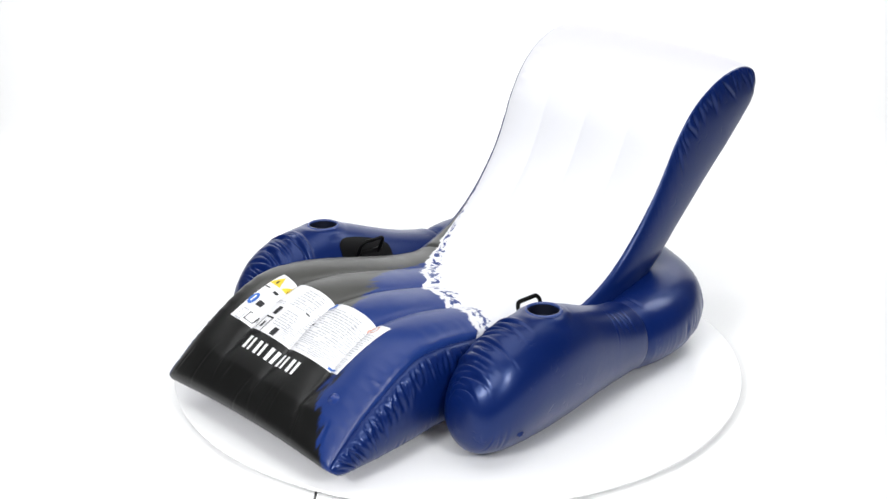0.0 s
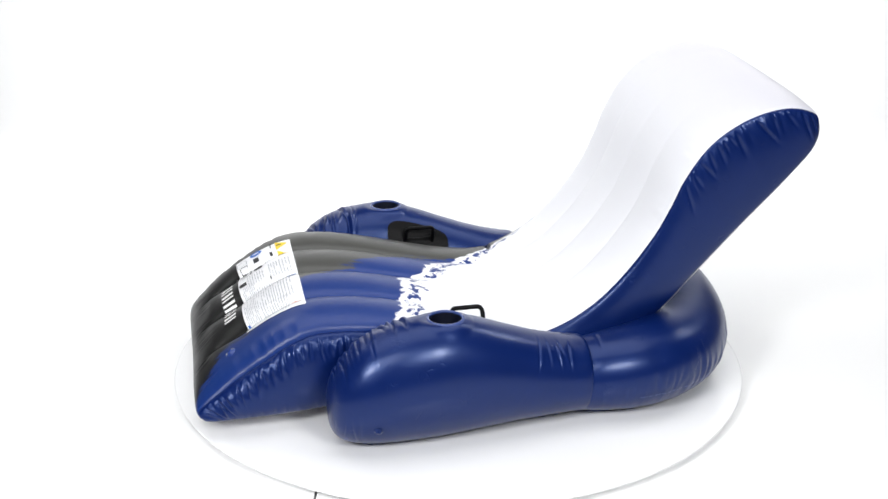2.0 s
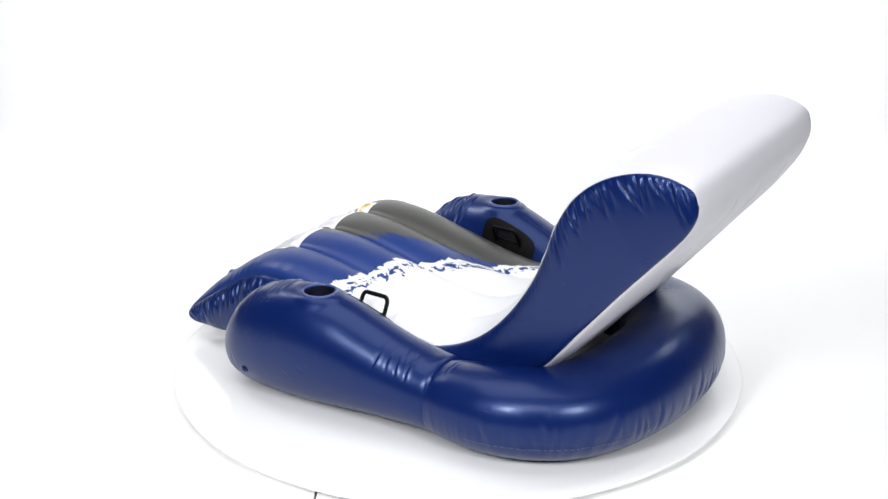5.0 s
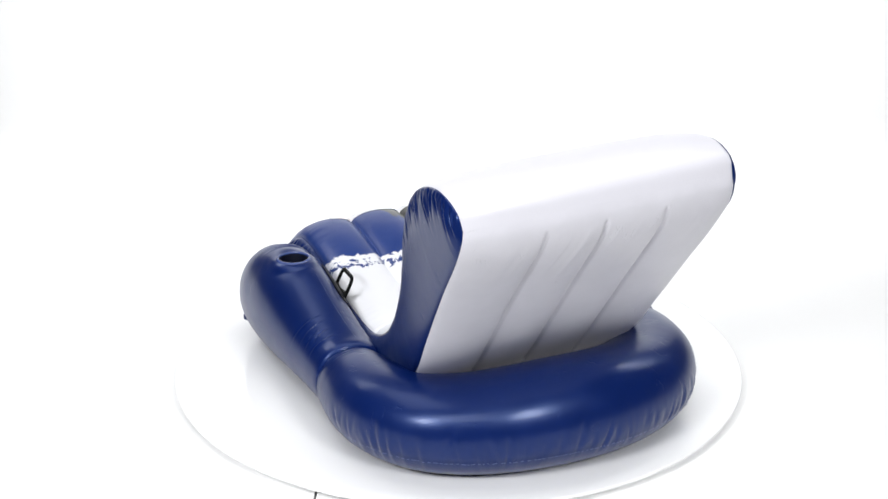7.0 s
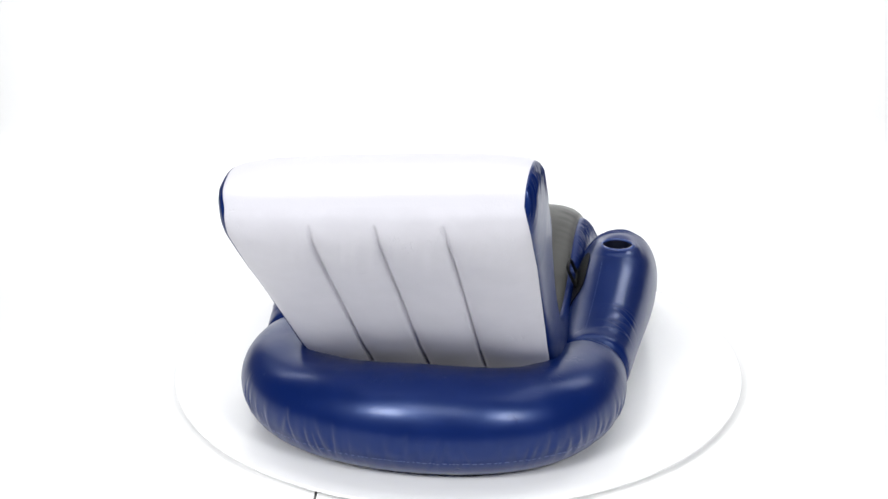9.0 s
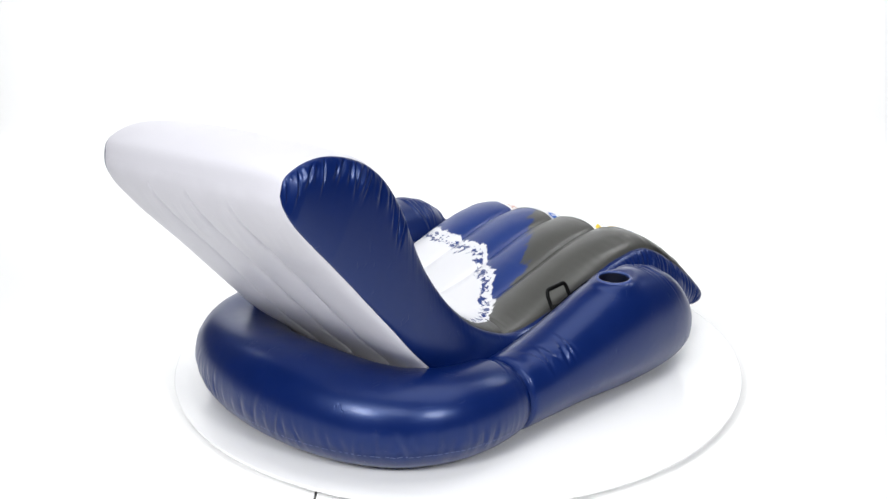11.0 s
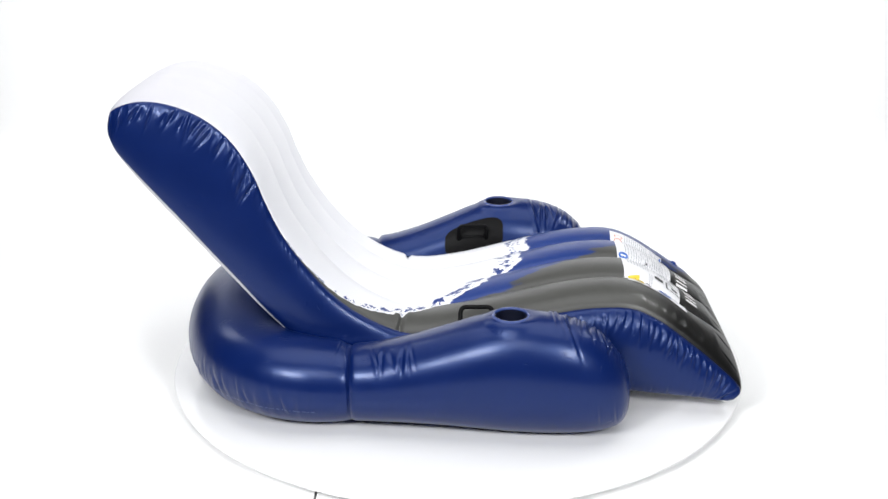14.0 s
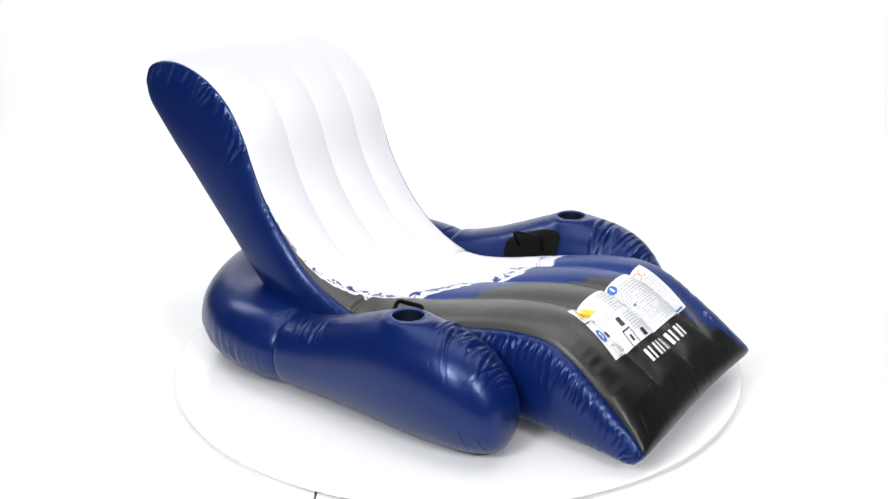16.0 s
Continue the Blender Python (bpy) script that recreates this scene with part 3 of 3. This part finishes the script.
# ---------------------------------------------------------------- fittings of the lounger
def handles():
    for sign in (1, -1):
        # oval vinyl mount welded to the inner flank of the armrest
        n, m = 22, 9
        verts = []
        for layer, lift in ((0, 0.0035), (1, 0.0035)):
            for j in range(m):
                rr = (j / (m - 1)) if layer == 0 else 1.0
                for i in range(n * 2):
                    t = math.pi * i / n
                    c, d = math.cos(t), math.sin(t)
                    e = 0.55
                    uu, vv = math.copysign(abs(c) ** e, c) * rr, math.copysign(abs(d) ** e, d) * rr
                    drop = 0.0 if layer == 0 else 0.006 * j / (m - 1)
                    verts.append((uu, vv, lift - drop))
        verts = np.array(verts)
        px = 0.056 + verts[:, 0] * 0.102
        ang = radians(148) - verts[:, 1] * radians(21)
        qs = np.interp(-px, [-r[0] for r in ARM], np.arange(len(ARM)))
        base = arm_points(qs, ang, sign, 3 if sign > 0 else 8)
        mid = catmull(ARM, qs)
        centre = np.stack([mid[:, 0], sign * mid[:, 4], (mid[:, 1] + mid[:, 2]) / 2], 1)
        out = base - centre
        out /= np.linalg.norm(out, axis=1)[:, None]
        base = base + out * verts[:, 2][:, None]
        k = n * 2
        faces = grid_faces(m, k, wrap=True) + grid_faces(m, k, wrap=True, start=m * k)
        handle = part("handle", mesh_from("handle", base, faces), BLACK, LOUNGER, "black grab handle on the inner side of the armrest")
        # stiff loop standing up from it
        x0, x1 = 0.002, 0.104
        foot = np.array([sign * 0.378, 0.252])
        head = np.array([sign * 0.346, 0.318])
        path = []
        for i in range(9):
            path.append((x0 + 0.004, i / 8 * 0.72))
        for i in range(1, 7):
            t = math.pi / 2 * i / 6
            path.append((x0 + 0.004 + 0.014 * (1 - math.cos(t)), 0.72 + 0.28 * math.sin(t)))
        path += [(x0 + x1 - a, b) for a, b in path[::-1]]
        pts = np.array([(a, *(foot * (1 - b) + head * b)) for a, b in path])
        prof = [(0.0068 * math.cos(2 * math.pi * i / 10), 0.0052 * math.sin(2 * math.pi * i / 10)) for i in range(10)]
        up = np.array([0, *(head - foot)])
        up /= np.linalg.norm(up)
        side = np.cross(np.array([1.0, 0, 0]), up)
        rows = []
        for i in range(len(pts)):
            t = pts[min(i + 1, len(pts) - 1)] - pts[max(i - 1, 0)]
            t /= np.linalg.norm(t)
            nrm = np.cross(side, t)
            rows += [tuple(pts[i] + a * nrm + b * side) for a, b in prof]
        part("loop", mesh_from("loop", rows, grid_faces(len(pts), 10, wrap=True)), BLACK, handle, "stiff black plastic loop")
        # web under the loop
        bm = bmesh.new()
        low = [bm.verts.new((x, sign * 0.380, 0.245)) for x in (x0, (x0 + x1) / 2, x1)]
        top = [bm.verts.new((x, *(foot * 0.62 + head * 0.38 if abs(x - 0.053) > 0.03 else foot * 0.72 + head * 0.28))) for x in (x0, (x0 + x1) / 2, x1)]
        for i in range(2):
            bm.faces.new((low[i], low[i + 1], top[i + 1], top[i]))
        geo = bmesh.ops.extrude_face_region(bm, geom=bm.faces[:])
        bmesh.ops.translate(bm, vec=(0, sign * 0.005, 0.002), verts=[v for v in geo["geom"] if isinstance(v, bmesh.types.BMVert)])
        part("loop_base", bm, BLACK, handle)


handles()


def lathe_on(name, prof, at, normal, material, parent, label="", seg=20):
    z = Vector(normal).normalized()
    m = Matrix.Translation(at) @ z.to_track_quat("Z", "Y").to_matrix().to_4x4()
    verts = [tuple(m @ Vector((r * math.cos(2 * math.pi * k / seg), r * math.sin(2 * math.pi * k / seg), h))) for r, h in prof for k in range(seg)]
    return part(name, mesh_from(name, verts, grid_faces(len(prof), seg, wrap=True)), material, parent, label)


def valves():
    p = upper_surface(np.array([0.197]), np.array([0.742]))[0]
    q = upper_surface(np.array([0.207]), np.array([0.742]))[0]
    r = upper_surface(np.array([0.197]), np.array([0.772]))[0]
    nrm = np.cross(r - p, q - p)
    nrm = nrm if nrm[2] > 0 else -nrm
    lathe_on("valve", [(0.017, 0.0), (0.016, 0.002), (0.009, 0.003), (0.0085, 0.006), (0.007, 0.007), (0.0003, 0.0065)], tuple(p), tuple(nrm), CLEAR, LOUNGER, "small clear blue air valve")
    sign = 1
    q = np.array([3.42])
    a = np.array([radians(-29)])
    p = arm_points(q, a, sign)[0]
    mid = catmull(ARM, q)[0]
    nrm = p - np.array([mid[0] - 0.03, sign * mid[4], (mid[1] + mid[2]) / 2])
    lathe_on("valve", [(0.013, -0.001), (0.012, 0.002), (0.007, 0.003), (0.0065, 0.006), (0.0055, 0.0068), (0.0003, 0.006)], tuple(p), tuple(nrm), NAVY, LOUNGER, "small navy air valve")


valves()


def on_label(a, b, lift):
    """A place on the warning label: a across, b from the foot towards the seat."""
    a, b = np.asarray(a, dtype=float), np.asarray(b, dtype=float)
    s = 0.259 + 0.178 * b
    v = (0.127 + 0.036 * b) * (1 - a) + (0.802 + 0.040 * b) * a
    return upper_surface(s, 2 * v - 1, lift)


def patch(bm, a0, b0, a1, b1, where, lift, steps=0):
    """A thin printed rectangle that follows the curved sheet."""
    n = max(2, int(abs(a1 - a0) * 60) + 1) if not steps else steps
    m = 2 if abs(b1 - b0) < 0.1 else 4
    aa = np.linspace(a0, a1, n)
    rows = [[bm.verts.new(p) for p in where(aa, np.full(n, b), lift)] for b in np.linspace(b0, b1, m)]
    for lo, hi in zip(rows, rows[1:]):
        for i in range(n - 1):
            bm.faces.new((lo[i], lo[i + 1], hi[i + 1], hi[i]))


def blob(bm, a, b, ra, rb, where, lift, corners=0):
    """A printed disc, or a regular figure with that many corners."""
    seg, rings = 36, 4
    ts = np.linspace(0, 2 * math.pi, seg, endpoint=False)
    if corners:
        wedge = math.pi / corners
        rad = math.cos(wedge) / np.cos((ts + wedge) % (2 * wedge) - wedge)
        ts = ts - math.pi / 2
    else:
        rad = np.ones(seg)
    mid = bm.verts.new(where(np.array([a]), np.array([b]), lift)[0])
    last = None
    for k in range(1, rings + 1):
        f = rad * k / rings
        ring = [bm.verts.new(p) for p in where(a + ra * f * np.cos(ts), b + rb * f * np.sin(ts), lift)]
        for i in range(seg):
            j = (i + 1) % seg
            bm.faces.new((mid, ring[i], ring[j]) if last is None else (last[i], ring[i], ring[j], last[j]))
        last = ring


def warning_label():
    n, m = 110, 16
    aa, bb = np.tile(np.linspace(0, 1, n), m), np.repeat(np.linspace(0, 1, m), n)
    top = on_label(aa, bb, 0.0016)
    label = part("warning_label", mesh_from("warning_label", top, grid_faces(m, n, flip=True)), PAPER, LOUNGER, "white printed warning label across the foot end")
    L = 0.0040
    rng = random.Random(11)
    bm = bmesh.new()
    # blocks of text that is too small to read
    for a0, a1, b0, b1, rows in ((.30, .47, .60, .95, 8), (.50, .82, .30, .90, 14), (.44, .98, .05, .30, 8), (.80, .98, .34, .80, 11), (.33, .46, .20, .52, 7), (.14, .27, .55, .63, 2)):
        for r in range(rows):
            b = b0 + (b1 - b0) * (r + 0.2) / rows
            h = (b1 - b0) / rows * 0.30
            a = a0 + rng.uniform(0, 0.01)
            while a < a1:
                e = min(a1, a + rng.uniform(0.015, 0.06))
                if rng.random() > 0.08:
                    patch(bm, a, b, e, b + h, on_label, L)
                a = e + rng.uniform(0.004, 0.01)
    tagged(part("small_print", bm, GREY_INK, label, "rows of grey print too small to read"), kind="stuff")
    for a, b, w, h in ((.103, .40, .022, .10), (.275, .43, .018, .15), (.399, .10, .020, .15), (.108, .68, .018, .045), (.02, .70, .03, .018), (.56, .52, .010, .04), (.47, .60, .016, .02), (.27, .13, .008, .12)):
        bm = bmesh.new()
        patch(bm, a - w, b - h / 2, a + w, b + h / 2, on_label, L)
        part("pictogram", bm, INK, label, "plain black warning sign")
    for a, b, w, h in ((.136, .14, .034, .08), (.065, .12, .022, .11), (.27, .13, .036, .17)):
        bm = bmesh.new()
        aa = [a - w, a + w, a + w, a - w]
        bb = [b - h, b - h, b + h, b + h]
        outer = [bm.verts.new(p) for p in on_label(aa, bb, L)]
        inner = [bm.verts.new(p) for p in on_label([x + (a - x) * 0.14 for x in aa], [y + (b - y) * 0.16 for y in bb], L)]
        for k in range(4):
            bm.faces.new((outer[k], outer[(k + 1) % 4], inner[(k + 1) % 4], inner[k]))
        part("sign_frame", bm, GREY_INK if w < 0.03 else INK, label)
    for a in (.048, .145):
        bm = bmesh.new()
        blob(bm, a, .84, .052, .12, on_label, L, 3)
        sign = part("hazard_sign", bm, YELLOW_INK, label, "yellow warning triangle")
        bm = bmesh.new()
        patch(bm, a - .006, .80, a + .006, .86, on_label, L + 0.0006)
        part("hazard_mark", bm, INK, label)
    for a, b, ra, rb in ((.033, .42, .028, .11), (.53, .91, .032, .070)):
        bm = bmesh.new()
        blob(bm, a, b, ra, rb, on_label, L)
        part("notice_sign", bm, BLUE_INK, label, "round blue notice sign")
        bm = bmesh.new()
        patch(bm, a - .006, b - rb * 0.5, a + .006, b + rb * 0.55, on_label, L + 0.0006)
        part("notice_mark", bm, WHITE_INK, label)
    bm = bmesh.new()
    patch(bm, .90, .02, .97, .06, on_label, L)
    part("blue_stamp", bm, BLUE_INK, label)
    bm = bmesh.new()
    for k in range(18):
        for c in (.885, .925):
            t0, t1 = 2 * math.pi * k / 18, 2 * math.pi * (k + 1) / 18
            ring = [(c + r * 0.020 * math.cos(t), .88 + r * 0.07 * math.sin(t)) for r, t in ((1, t0), (1, t1), (.75, t1), (.75, t0))]
            pts = on_label([p[0] for p in ring], [p[1] for p in ring], L)
            bm.faces.new([bm.verts.new(p) for p in pts])
    part("ban_signs", bm, RED_INK, label, "faded red rings")


warning_label()


def on_foot(a, b, lift):
    """A place on the dark foot: a across the mark, b up its height."""
    s = 0.194 + 0.042 * np.asarray(b, dtype=float)
    v = 0.302 + 0.348 * np.asarray(a, dtype=float)
    return upper_surface(s, 2 * v - 1, lift)


def brand_bars():
    # five pairs of plain upright bars in place of the lettering
    for k in range(5):
        a = 0.02 + k * 0.198
        for lo, hi in ((a, a + 0.052), (a + 0.092, a + 0.130)):
            bm = bmesh.new()
            patch(bm, lo, 0.0, hi, 1.0, on_foot, 0.0022, 4)
            part("printed_bar", bm, WHITE_INK, LOUNGER, "plain white printed bar")


brand_bars()


def arm_seams():
    for sign in (1, -1):
        bm = bmesh.new()
        rng = random.Random(5 if sign > 0 else 6)
        pos = 7.2
        while pos < 10.3:
            step = rng.uniform(0.05, 0.16)
            qs = np.array([pos, pos + step, pos + step, pos])
            an = np.array([1.80, 1.80, 1.815, 1.815])
            p = arm_points(qs, an, sign)
            p[:, 2] += 0.0016
            vs = [bm.verts.new(v) for v in p]
            bm.faces.new(vs if sign < 0 else vs[::-1])
            pos += step + rng.uniform(0.01, 0.05)
        part("weld_seam", bm, SEAM, LOUNGER, "fine broken weld line along the armrest")


arm_seams()


# ---------------------------------------------------------------- motion
def motions():
    rows = []
    for k in range(33):
        t = k * 0.5
        turn = -16.0374 * t + 0.00996 * t * (16 - t)
        rows.append((t, turn))
    walk(TABLE, [(t, pose(0, 0, 0, 0, 0, a)) for t, a in rows])
    walk(LOUNGER, [(t, pose(0, 0, 0, 0, 0, a - 135.456)) for t, a in rows])


motions()
